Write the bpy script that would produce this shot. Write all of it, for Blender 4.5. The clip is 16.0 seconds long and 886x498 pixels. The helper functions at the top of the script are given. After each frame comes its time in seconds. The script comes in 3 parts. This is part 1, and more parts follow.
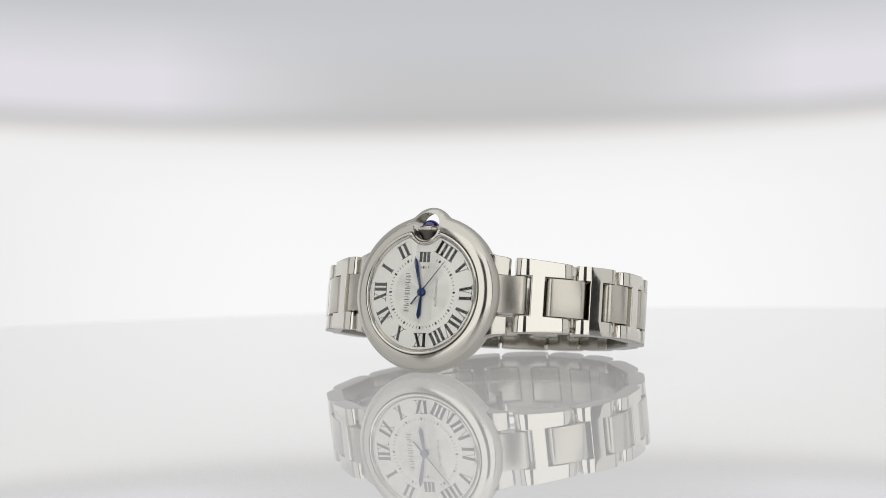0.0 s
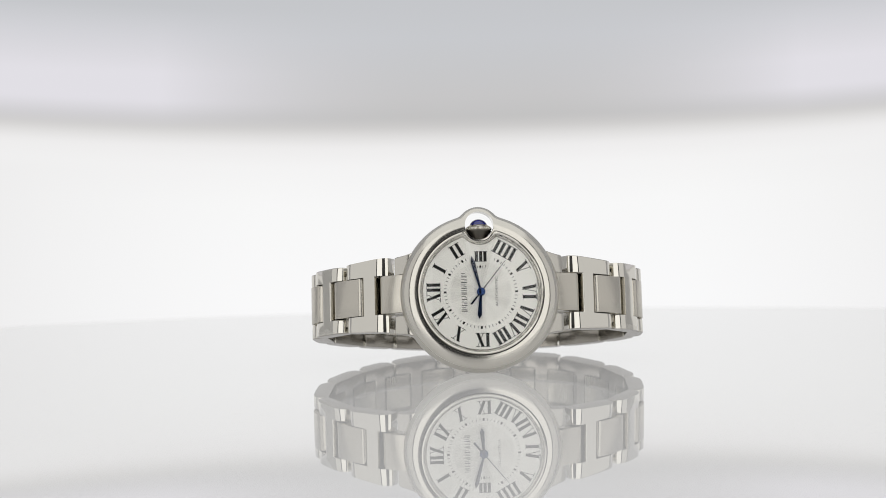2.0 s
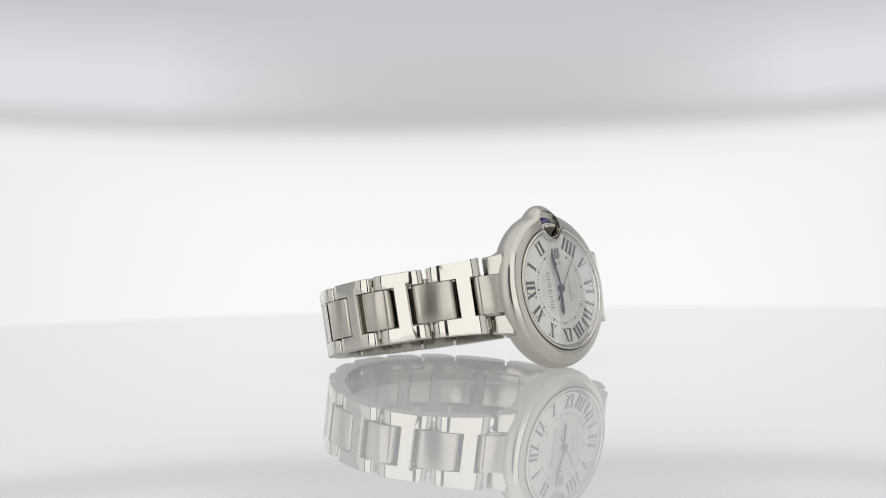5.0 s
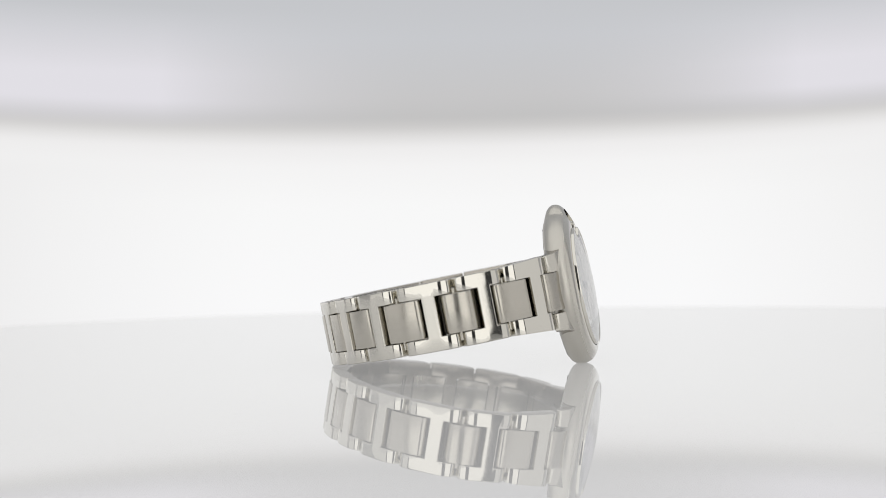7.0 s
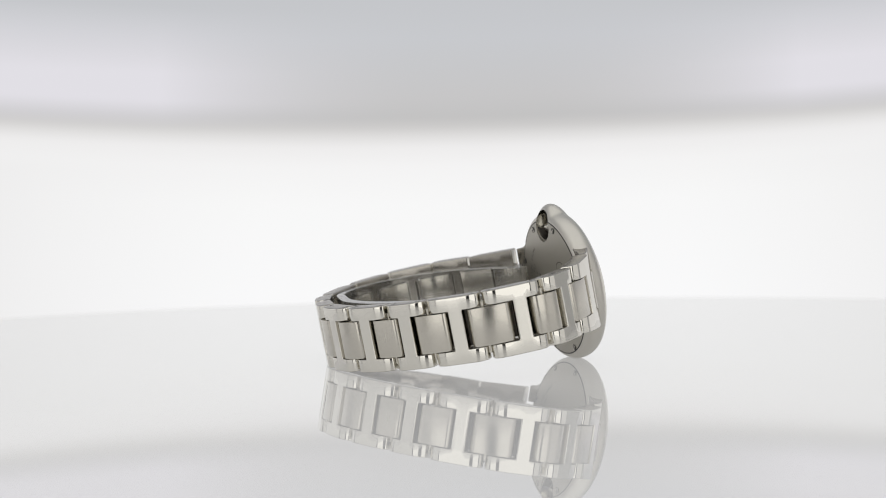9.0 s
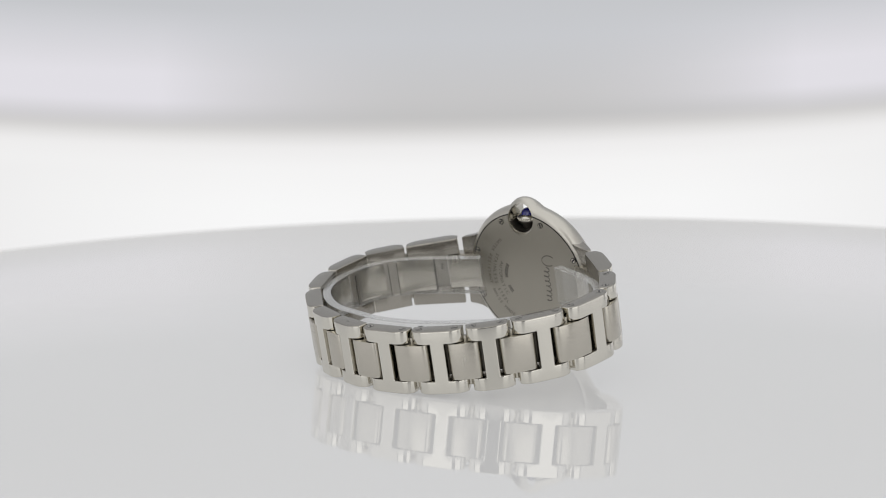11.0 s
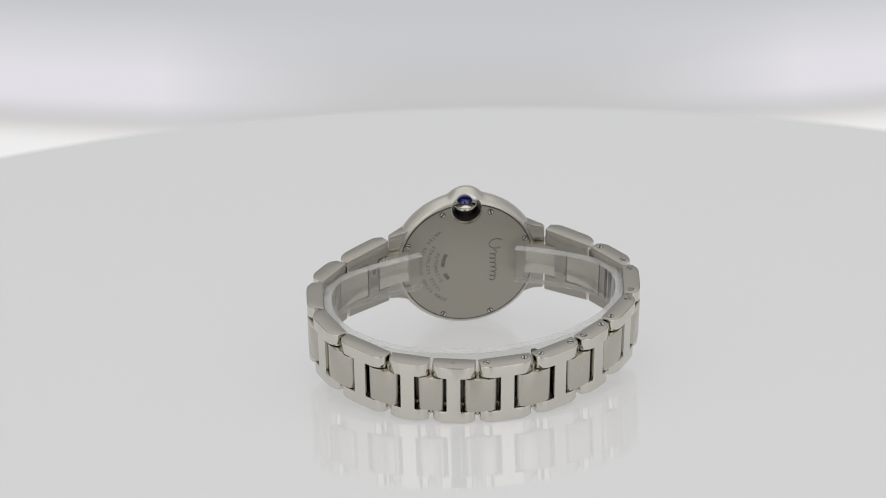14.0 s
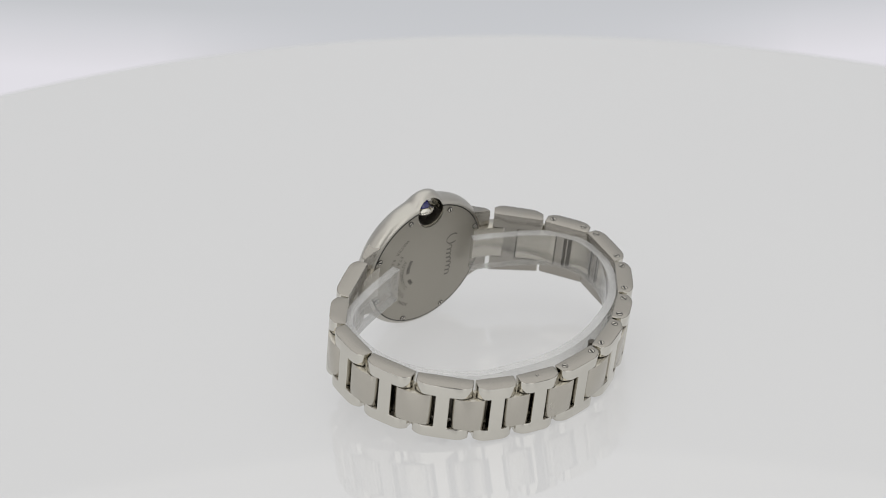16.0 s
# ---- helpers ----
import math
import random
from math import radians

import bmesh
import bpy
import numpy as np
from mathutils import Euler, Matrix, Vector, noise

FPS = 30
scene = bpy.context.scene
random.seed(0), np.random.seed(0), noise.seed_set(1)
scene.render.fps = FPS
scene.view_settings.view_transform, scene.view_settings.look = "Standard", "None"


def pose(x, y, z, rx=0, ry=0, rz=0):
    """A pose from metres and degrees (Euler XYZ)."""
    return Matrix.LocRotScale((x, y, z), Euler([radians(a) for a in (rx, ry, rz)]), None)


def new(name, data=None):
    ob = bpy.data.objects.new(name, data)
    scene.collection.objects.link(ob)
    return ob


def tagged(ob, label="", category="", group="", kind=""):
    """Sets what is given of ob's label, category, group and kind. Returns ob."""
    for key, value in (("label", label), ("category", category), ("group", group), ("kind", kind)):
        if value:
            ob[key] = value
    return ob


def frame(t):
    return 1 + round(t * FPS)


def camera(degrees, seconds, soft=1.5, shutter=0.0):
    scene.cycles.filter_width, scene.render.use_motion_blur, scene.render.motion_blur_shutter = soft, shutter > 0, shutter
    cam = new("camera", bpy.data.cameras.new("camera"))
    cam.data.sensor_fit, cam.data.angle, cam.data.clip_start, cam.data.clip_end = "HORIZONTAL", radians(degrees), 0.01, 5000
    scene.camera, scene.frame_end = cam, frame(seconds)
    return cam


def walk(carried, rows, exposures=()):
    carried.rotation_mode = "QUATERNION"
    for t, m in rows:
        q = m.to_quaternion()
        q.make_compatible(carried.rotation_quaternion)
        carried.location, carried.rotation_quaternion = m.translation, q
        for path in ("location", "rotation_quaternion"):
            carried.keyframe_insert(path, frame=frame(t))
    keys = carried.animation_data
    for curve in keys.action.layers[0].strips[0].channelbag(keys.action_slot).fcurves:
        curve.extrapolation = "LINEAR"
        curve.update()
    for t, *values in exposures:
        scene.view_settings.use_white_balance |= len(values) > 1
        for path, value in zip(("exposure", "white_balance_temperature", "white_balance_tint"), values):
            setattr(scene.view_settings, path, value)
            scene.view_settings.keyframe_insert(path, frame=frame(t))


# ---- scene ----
# A steel wristwatch turns on a glossy white turntable, built still; the camera arm swings up in the second half.
MM = 0.001
PIVOT = 0.00770                     # height of the arm's hinge line over the table top
TURN = 15.265                       # degrees a second of the watch on the table
TILTS = ((0, 2.06), (2, 2.07), (4.2, 2.12), (6.3, 2.13), (7.5, 2.16), (8, 2.2), (8.5, 2.4), (9.0, 3.06),
         (9.2, 3.8), (9.6, 5.35), (10, 6.95), (10.5, 8.85), (11, 10.75), (11.3, 11.9), (11.5, 12.65), (12, 14.4), (12.5, 16.05),
         (13, 17.74), (13.5, 19.4), (14, 21.22), (14.5, 22.96), (15, 24.73), (15.5, 26.45), (16, 28.2))


def arm(tilt):
    """The swinging arm's space at a tilt: y away from the lens, z up in its picture."""
    return pose(0, 0, PIVOT, -tilt)


cam = camera(23.745, 16.0, soft=0.5)
cam.data.dof.use_dof = True
cam.data.dof.focus_distance = 0.465
cam.data.dof.aperture_fstop = 20
LENS = pose(-0.00176, -0.47941, 0.01735, 90) @ pose(0, 0, 0, 0.12) @ pose(0, 0, 0, 0, 0.64) @ pose(0, 0, 0, 0, 0, -1.12)
walk(cam, [(t, arm(e) @ LENS) for t, e in TILTS])

# ---- light ----
world = bpy.data.worlds.new("studio")
scene.world = world
world.use_nodes = True
world.node_tree.nodes["Background"].inputs[0].default_value = (0.9, 0.93, 1.0, 1)
world.node_tree.nodes["Background"].inputs[1].default_value = 0.3
scene.view_settings.exposure = 0.0

PANEL_SIDE, PANEL_TOP, PANEL_BACK, PANEL_FRONT = 0.80, 1.08, 0.75, 1.38


# ---- materials ----
class Nodes:
    """A small builder for node graphs."""

    def __init__(self, name):
        self.mat = bpy.data.materials.new(name)
        self.mat.use_nodes = True
        self.tree = self.mat.node_tree
        self.bsdf = self.tree.nodes["Principled BSDF"]
        self.out = self.tree.nodes["Material Output"]

    def add(self, kind, **sets):
        node = self.tree.nodes.new(kind)
        for key, value in sets.items():
            setattr(node, key, value)
        return node

    def link(self, a, b):
        self.tree.links.new(a, b)

    def put(self, socket, value):
        if isinstance(value, bpy.types.NodeSocket):
            self.link(value, socket)
        else:
            socket.default_value = value

    def math(self, op, *args):
        node = self.add("ShaderNodeMath", operation=op)
        for i, a in enumerate(args):
            self.put(node.inputs[i], a)
        return node.outputs[0]

    def coords(self, which="Object"):
        return self.add("ShaderNodeTexCoord").outputs[which]

    def noise(self, scale, detail=3, stretch=(1, 1, 1), rough=0.5):
        m = self.add("ShaderNodeMapping")
        m.inputs["Scale"].default_value = stretch
        self.link(self.coords(), m.inputs["Vector"])
        n = self.add("ShaderNodeTexNoise")
        n.inputs["Scale"].default_value, n.inputs["Detail"].default_value, n.inputs["Roughness"].default_value = scale, detail, rough
        self.link(m.outputs[0], n.inputs["Vector"])
        return n.outputs["Fac"]

    def ramp(self, fac, lo, hi, a=0.0, b=1.0):
        r = self.add("ShaderNodeMapRange")
        for i, v in enumerate((fac, a, b, lo, hi)):
            self.put(r.inputs[i], v)
        return r.outputs[0]

    def mix(self, fac, a, b):
        m = self.add("ShaderNodeMix", data_type="RGBA")
        for i, v in ((0, fac), (6, a), (7, b)):
            self.put(m.inputs[i], v)
        return m.outputs[2]

    def bump(self, height, strength, distance):
        b = self.add("ShaderNodeBump")
        b.inputs["Strength"].default_value, b.inputs["Distance"].default_value = strength, distance
        self.link(height, b.inputs["Height"])
        self.link(b.outputs[0], self.bsdf.inputs["Normal"])

    def set(self, **sets):
        for key, value in sets.items():
            self.put(self.bsdf.inputs[key.replace("_", " ")], value)
        return self


def steel(name, colour, rough, spread, stretch, relief):
    """Steel with fine brush marks along one axis and faint handling marks."""
    n = Nodes(name)
    grain = n.noise(2600, 2, stretch)
    cloud = n.noise(160, 4)
    n.set(Metallic=1.0, Roughness=n.math("ADD", n.ramp(grain, rough - spread, rough + spread, 0.3, 0.7), n.ramp(cloud, -0.015, 0.02, 0.3, 0.7)))
    n.set(Base_Color=n.mix(cloud, (*[c * 0.95 for c in colour], 1), (*colour, 1)))
    if relief:
        n.bump(grain, relief, 0.00002)
    return n.mat


POLISHED = steel("polished_steel", (0.675, 0.655, 0.60), 0.06, 0.02, (1, 1, 1), 0)
SATIN = steel("satin_steel", (0.535, 0.51, 0.455), 0.25, 0.012, (1, 0.03, 1), 0.10)
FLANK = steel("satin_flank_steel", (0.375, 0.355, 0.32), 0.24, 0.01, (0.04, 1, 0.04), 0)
CASE_STEEL = steel("case_steel", (0.59, 0.57, 0.52), 0.14, 0.004, (1, 1, 1), 0)
CASE_SIDE = steel("satin_case_side", (0.54, 0.52, 0.475), 0.36, 0.01, (1, 1, 0.03), 0)
# Satin inner faces, their colour darkened for the shade inside the band.
INNER_SHADED = steel("satin_shaded_inner_steel", (0.37, 0.35, 0.315), 0.22, 0.01, (0.04, 1, 0.04), 0)
BACK_STEEL = steel("brushed_back_steel", (0.39, 0.37, 0.325), 0.40, 0.012, (1, 0.02, 1), 0.12)


def plain(name, colour, rough, metal=0.0, **more):
    n = Nodes(name)
    n.set(Base_Color=n.mix(n.noise(700, 3), (*[c * 0.88 for c in colour], 1), (*colour, 1)), Roughness=rough, Metallic=metal, **more)
    return n.mat


INK = plain("black_print", (0.015, 0.015, 0.0145), 0.4, Specular_IOR_Level=0.15)
GROOVE = plain("dark_groove", (0.02, 0.019, 0.018), 0.5)
GREY_PRINT = plain("grey_print", (0.16, 0.155, 0.15), 0.5)
# Own colour of the clasp pin; on the other parts it stands for shade.
DARK_STEEL_AND_SHADE = plain("dark_steel_and_shade", (0.10, 0.092, 0.08), 0.28, 0.85)
ENGRAVED = plain("engraved_steel", (0.19, 0.18, 0.165), 0.55, 0.9)
BLUE_STEEL = plain("blued_steel", (0.028, 0.055, 0.155), 0.09, 0.95)
SAPPHIRE = plain("blue_cabochon", (0.006, 0.010, 0.16), 0.06, 0.0, Coat_Weight=1.0)
DUST = plain("dust", (0.62, 0.60, 0.58), 0.9)


def dial_material():
    n = Nodes("silvered_dial")
    sep = n.add("ShaderNodeSeparateXYZ")
    n.link(n.coords(), sep.inputs[0])
    angle = n.math("ARCTAN2", sep.outputs[1], sep.outputs[0])
    radius = n.math("SQRT", n.math("ADD", n.math("MULTIPLY", sep.outputs[0], sep.outputs[0]), n.math("MULTIPLY", sep.outputs[1], sep.outputs[1])))
    inside = n.ramp(radius, 1.0, 0.0, 0.0064, 0.0068)
    wave = n.math("SINE", n.math("ADD", n.math("MULTIPLY", angle, 60.0), n.math("MULTIPLY", n.math("SINE", n.math("MULTIPLY", radius, 2600.0)), 0.35)))
    # broad sectors that paint the metal's sheen into the sunray colour
    sheen_wedge = n.math("MULTIPLY", n.math("SINE", n.math("MULTIPLY", angle, 3.0)), n.math("SINE", n.math("ADD", n.math("MULTIPLY", angle, 7.0), 1.3)))
    tone = n.math("ADD", n.math("MULTIPLY", wave, 0.13), n.math("MULTIPLY", sheen_wedge, 0.3))
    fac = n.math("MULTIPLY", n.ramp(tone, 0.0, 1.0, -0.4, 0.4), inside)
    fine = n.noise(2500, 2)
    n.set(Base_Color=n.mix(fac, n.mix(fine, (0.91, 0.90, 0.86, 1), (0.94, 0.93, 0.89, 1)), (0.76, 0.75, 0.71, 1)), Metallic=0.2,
          Roughness=n.ramp(fac, 0.42, 0.32))
    n.bump(n.math("ADD", n.math("MULTIPLY", wave, inside), fine), 0.3, 0.00002)
    return n.mat


def clear(name, tint, gloss, haze, power):
    """Clear sheet: what lies behind shows through, with a Fresnel gloss and a trace of haze."""
    n = Nodes(name)
    n.tree.nodes.remove(n.bsdf)
    see, shine, dull = n.add("ShaderNodeBsdfTransparent"), n.add("ShaderNodeBsdfGlossy"), n.add("ShaderNodeBsdfDiffuse")
    see.inputs[0].default_value = (*tint, 1)
    shine.inputs["Roughness"].default_value = gloss
    dull.inputs[0].default_value = (0.88, 0.88, 0.87, 1)
    facing = n.add("ShaderNodeLayerWeight")
    facing.inputs["Blend"].default_value = 0.5
    fresnel = n.math("ADD", n.math("MULTIPLY", n.math("POWER", facing.outputs["Facing"], power), 0.95), 0.025)
    a, b = n.add("ShaderNodeMixShader"), n.add("ShaderNodeMixShader")
    n.put(a.inputs[0], n.ramp(n.noise(90, 2), haze * 0.85, haze * 1.15, 0.3, 0.7))
    n.link(see.outputs[0], a.inputs[1]), n.link(dull.outputs[0], a.inputs[2])
    n.link(fresnel, b.inputs[0]), n.link(a.outputs[0], b.inputs[1]), n.link(shine.outputs[0], b.inputs[2])
    n.link(b.outputs[0], n.out.inputs[0])
    return n.mat


DIAL = dial_material()
CRYSTAL = clear("watch_crystal", (0.985, 0.985, 0.98), 0.01, 0.0, 1.8)
CLEAR_PLASTIC = clear("clear_plastic", (0.95, 0.95, 0.945), 0.04, 0.03, 3.6)
CUT_PLASTIC = clear("cut_plastic_edge", (0.93, 0.93, 0.93), 0.15, 0.24, 3.2)


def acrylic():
    """Opal acrylic, its even inner glow put in as emission; no light panel is built."""
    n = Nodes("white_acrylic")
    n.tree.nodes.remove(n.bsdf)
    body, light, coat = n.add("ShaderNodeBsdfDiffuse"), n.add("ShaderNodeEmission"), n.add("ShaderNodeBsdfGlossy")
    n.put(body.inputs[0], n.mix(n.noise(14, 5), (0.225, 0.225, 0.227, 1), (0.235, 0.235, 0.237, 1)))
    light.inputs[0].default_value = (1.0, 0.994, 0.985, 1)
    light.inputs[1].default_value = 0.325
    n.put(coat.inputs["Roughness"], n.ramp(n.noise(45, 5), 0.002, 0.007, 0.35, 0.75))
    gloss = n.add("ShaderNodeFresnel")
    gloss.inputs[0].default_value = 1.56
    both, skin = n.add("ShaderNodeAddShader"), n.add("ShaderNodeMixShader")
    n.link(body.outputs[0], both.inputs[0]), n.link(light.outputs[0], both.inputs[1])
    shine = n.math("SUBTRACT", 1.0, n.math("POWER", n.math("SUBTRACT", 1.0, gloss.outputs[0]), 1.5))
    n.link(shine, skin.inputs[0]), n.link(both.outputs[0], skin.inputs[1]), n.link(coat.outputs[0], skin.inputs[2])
    # second even emission, added over the gloss to lift the surface brightness
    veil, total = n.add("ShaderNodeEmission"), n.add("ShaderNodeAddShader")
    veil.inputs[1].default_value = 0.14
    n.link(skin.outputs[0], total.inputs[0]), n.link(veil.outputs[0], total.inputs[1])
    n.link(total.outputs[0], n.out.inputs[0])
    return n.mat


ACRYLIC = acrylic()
WALL = plain("white_wall_paint", (0.62, 0.62, 0.63), 0.8)
BLACK = plain("black_camera_plastic", (0.02, 0.02, 0.022), 0.45)
LENS_GLASS = plain("lens_glass", (0.01, 0.01, 0.014), 0.05)


def glow(name, colour, strength):
    n = Nodes(name)
    n.tree.nodes.remove(n.bsdf)
    e = n.add("ShaderNodeEmission")
    n.put(e.inputs[0], n.mix(n.noise(3, 2), (*[c * 0.97 for c in colour], 1), (*colour, 1)))
    e.inputs[1].default_value = strength
    n.link(e.outputs[0], n.out.inputs[0])
    return n.mat


def backdrop_material():
    """A diffuser with its light painted into the emission: a white field below, a bowed upper edge, a greyer field
    above with two brighter sides.
    """
    n = Nodes("glow_painted_diffuser")
    n.tree.nodes.remove(n.bsdf)
    sep = n.add("ShaderNodeSeparateXYZ")
    n.link(n.coords(), sep.inputs[0])
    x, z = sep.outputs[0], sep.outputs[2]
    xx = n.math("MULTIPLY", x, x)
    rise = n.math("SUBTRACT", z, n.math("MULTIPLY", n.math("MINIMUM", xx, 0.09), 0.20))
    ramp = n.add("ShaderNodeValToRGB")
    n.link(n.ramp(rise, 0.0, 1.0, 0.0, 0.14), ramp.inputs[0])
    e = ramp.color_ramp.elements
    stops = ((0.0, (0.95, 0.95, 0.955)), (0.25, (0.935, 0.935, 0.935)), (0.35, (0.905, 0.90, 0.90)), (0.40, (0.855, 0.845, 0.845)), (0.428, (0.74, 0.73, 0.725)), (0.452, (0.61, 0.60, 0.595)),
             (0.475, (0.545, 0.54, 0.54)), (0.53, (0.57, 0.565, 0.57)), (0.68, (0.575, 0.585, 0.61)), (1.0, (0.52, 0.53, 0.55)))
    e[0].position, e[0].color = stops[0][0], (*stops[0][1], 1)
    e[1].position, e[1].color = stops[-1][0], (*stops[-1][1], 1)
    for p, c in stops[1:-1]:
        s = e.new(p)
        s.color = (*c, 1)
    # painted glow: brighter patches left and right, and a falloff of the white field
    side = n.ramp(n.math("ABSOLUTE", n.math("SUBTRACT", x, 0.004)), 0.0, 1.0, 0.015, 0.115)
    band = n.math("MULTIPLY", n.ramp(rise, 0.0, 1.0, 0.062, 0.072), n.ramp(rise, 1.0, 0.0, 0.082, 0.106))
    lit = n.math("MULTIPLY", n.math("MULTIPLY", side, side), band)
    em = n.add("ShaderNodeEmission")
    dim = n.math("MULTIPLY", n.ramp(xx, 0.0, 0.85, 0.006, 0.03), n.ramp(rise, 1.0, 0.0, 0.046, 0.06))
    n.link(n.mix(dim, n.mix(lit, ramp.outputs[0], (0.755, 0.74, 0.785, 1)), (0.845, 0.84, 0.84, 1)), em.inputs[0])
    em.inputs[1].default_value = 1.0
    n.link(em.outputs[0], n.out.inputs[0])
    return n.mat


# ---- mesh helpers ----
def finish(name, bm, mats, scale=1.0, smooth=35):
    if scale != 1.0:
        bmesh.ops.scale(bm, vec=(scale,) * 3, verts=bm.verts)
    bmesh.ops.recalc_face_normals(bm, faces=bm.faces)
    me = bpy.data.meshes.new(name)
    if smooth:
        for f in bm.faces:
            f.smooth = True
        for ed in bm.edges:
            if len(ed.link_faces) == 2 and ed.calc_face_angle(0) > radians(smooth):
                ed.smooth = False
    bm.to_mesh(me)
    bm.free()
    for m in (mats if isinstance(mats, (list, tuple)) else [mats]):
        me.materials.append(m)
    return me


def part(name, bm, mats, parent, label="", place=None, scale=MM, smooth=35):
    """One mesh object under a thing or a part; bm is in millimetres of the thing's space."""
    ob = new(name, finish(name, bm, mats, scale, smooth))
    ob.parent = parent
    if place is not None:
        ob.matrix_basis = place
    return tagged(ob, label)


def box(bm, x0, x1, y0, y1, z0, z1, bevel=0.0, seg=2):
    made = bmesh.ops.create_cube(bm, size=1)["verts"]
    for v in made:
        v.co = Vector(((x0 + x1) / 2 + v.co.x * (x1 - x0), (y0 + y1) / 2 + v.co.y * (y1 - y0), (z0 + z1) / 2 + v.co.z * (z1 - z0)))
    if bevel:
        edges = list({e for v in made for e in v.link_edges})
        bmesh.ops.bevel(bm, geom=edges, offset=bevel, segments=seg, affect="EDGES", profile=0.5)


def lathe(bm, profile, steps=96, m=Matrix()):
    """Turns a profile of (radius, height) round z."""
    rings = []
    for r, z in profile:
        if r < 1e-6:
            rings.append([bm.verts.new(m @ Vector((0, 0, z)))])
        else:
            rings.append([bm.verts.new(m @ Vector((r * math.cos(2 * math.pi * i / steps), r * math.sin(2 * math.pi * i / steps), z))) for i in range(steps)])
    for a, b in zip(rings, rings[1:]):
        for i in range(steps):
            j = (i + 1) % steps
            quad = [a[i % len(a)], a[j % len(a)], b[j % len(b)], b[i % len(b)]]
            quad = list(dict.fromkeys(quad))
            if len(quad) > 2:
                bm.faces.new(quad)


def prism(bm, points, z0, z1, m=Matrix()):
    """A flat outline raised from z0 to z1."""
    low = [bm.verts.new(m @ Vector((x, y, z0))) for x, y in points]
    top = [bm.verts.new(m @ Vector((x, y, z1))) for x, y in points]
    bm.faces.new(low[::-1])
    bm.faces.new(top)
    for i in range(len(points)):
        j = (i + 1) % len(points)
        bm.faces.new((low[i], low[j], top[j], top[i]))


def cut(ob, cutters):
    """Takes the cutters' volumes out of ob for good."""
    for c in cutters:
        mod = ob.modifiers.new("cut", "BOOLEAN")
        mod.operation, mod.object, mod.solver = "DIFFERENCE", c, "EXACT"
    bpy.context.view_layer.update()
    me = bpy.data.meshes.new_from_object(ob.evaluated_get(bpy.context.evaluated_depsgraph_get()))
    ob.modifiers.clear()
    old, ob.data = ob.data, me
    me.name = old.name
    for p in me.polygons:
        p.use_smooth = True
    bm = bmesh.new()
    bm.from_mesh(me)
    for e in bm.edges:
        e.smooth = not (len(e.link_faces) == 2 and e.calc_face_angle(0) > radians(38))
    bm.to_mesh(me)
    bm.free()
    for c in cutters:
        bpy.data.objects.remove(c)


def lettering(words, size):
    """The outline mesh of a line of text in the built-in font, centred, in millimetres."""
    cu = bpy.data.curves.new("words", "FONT")
    cu.body, cu.size, cu.align_x, cu.align_y, cu.extrude = words, size, "CENTER", "CENTER", 0.02
    ob = new("words", cu)
    bpy.context.view_layer.update()
    me = bpy.data.meshes.new_from_object(ob.evaluated_get(bpy.context.evaluated_depsgraph_get()))
    bpy.data.objects.remove(ob)
    return me


# ---- setting ----
def sheet(name, mat, corners, label, thick=0.012, category="wall"):
    a, b, c, d = [Vector(p) for p in corners]
    n = (b - a).cross(d - a).normalized() * thick
    bm = bmesh.new()
    vs = [bm.verts.new(p) for p in (a, b, c, d, a - n, b - n, c - n, d - n)]
    for q in ((0, 1, 2, 3), (7, 6, 5, 4), (0, 4, 5, 1), (1, 5, 6, 2), (2, 6, 7, 3), (3, 7, 4, 0)):
        bm.faces.new([vs[i] for i in q])
    ob = new(name, finish(name, bm, mat, smooth=0))
    return tagged(ob, label, category, kind="structure")


X, Y0, Y1, Z0, Z1 = 0.75, -1.0, 0.85, -0.75, 0.95
sheet("floor", WALL, ((-X, Y0, Z0), (X, Y0, Z0), (X, Y1, Z0), (-X, Y1, Z0)), "plain pale studio floor under the table", category="floor")
sheet("ceiling", glow("top_diffuser", (1.0, 1.0, 0.99), PANEL_TOP), ((-X, Y0, Z1), (-X, Y1, Z1), (X, Y1, Z1), (X, Y0, Z1)), "white lit diffuser ceiling of the studio box", category="ceiling")
FRONT, SLIT, CORNER, OPEN = -0.64, 0.12, 0.67, -0.56
SIDE_GLOW = glow("side_diffuser", (1.0, 0.99, 0.98), PANEL_SIDE)
MID = 0.06
for side, name in ((-1, "wall_west"), (1, "wall_east")):
    for ya, yb, mat, label in ((OPEN, MID, SIDE_GLOW, "white lit diffuser side wall"), (MID, Y1, WALL, "plain pale painted side wall behind the diffuser")):
        ya, yb = (ya, yb) if side < 0 else (yb, ya)
        sheet(name, mat, ((X * side, ya, Z0), (X * side, yb, Z0), (X * side, yb, Z1), (X * side, ya, Z1)), label)
# Unseen black corner panels, added so the polished steel mirrors dark streaks.
sheet("wall_southwest", BLACK, ((-CORNER, FRONT, Z0), (-X, OPEN, Z0), (-X, OPEN, Z1), (-CORNER, FRONT, Z1)), "unseen dark corner panel, added for dark streaks mirrored in the steel")
sheet("wall_southeast", BLACK, ((X, OPEN, Z0), (CORNER, FRONT, Z0), (CORNER, FRONT, Z1), (X, OPEN, Z1)), "unseen dark corner panel, added for dark streaks mirrored in the steel")
sheet("wall_north", glow("north_diffuser", (1.0, 1.0, 1.0), PANEL_BACK), ((-X, Y1, Z0), (X, Y1, Z0), (X, Y1, Z1), (-X, Y1, Z1)), "white lit diffuser rear wall")
FRONT_GLOW = glow("south_diffuser", (1.0, 0.99, 0.97), PANEL_FRONT)
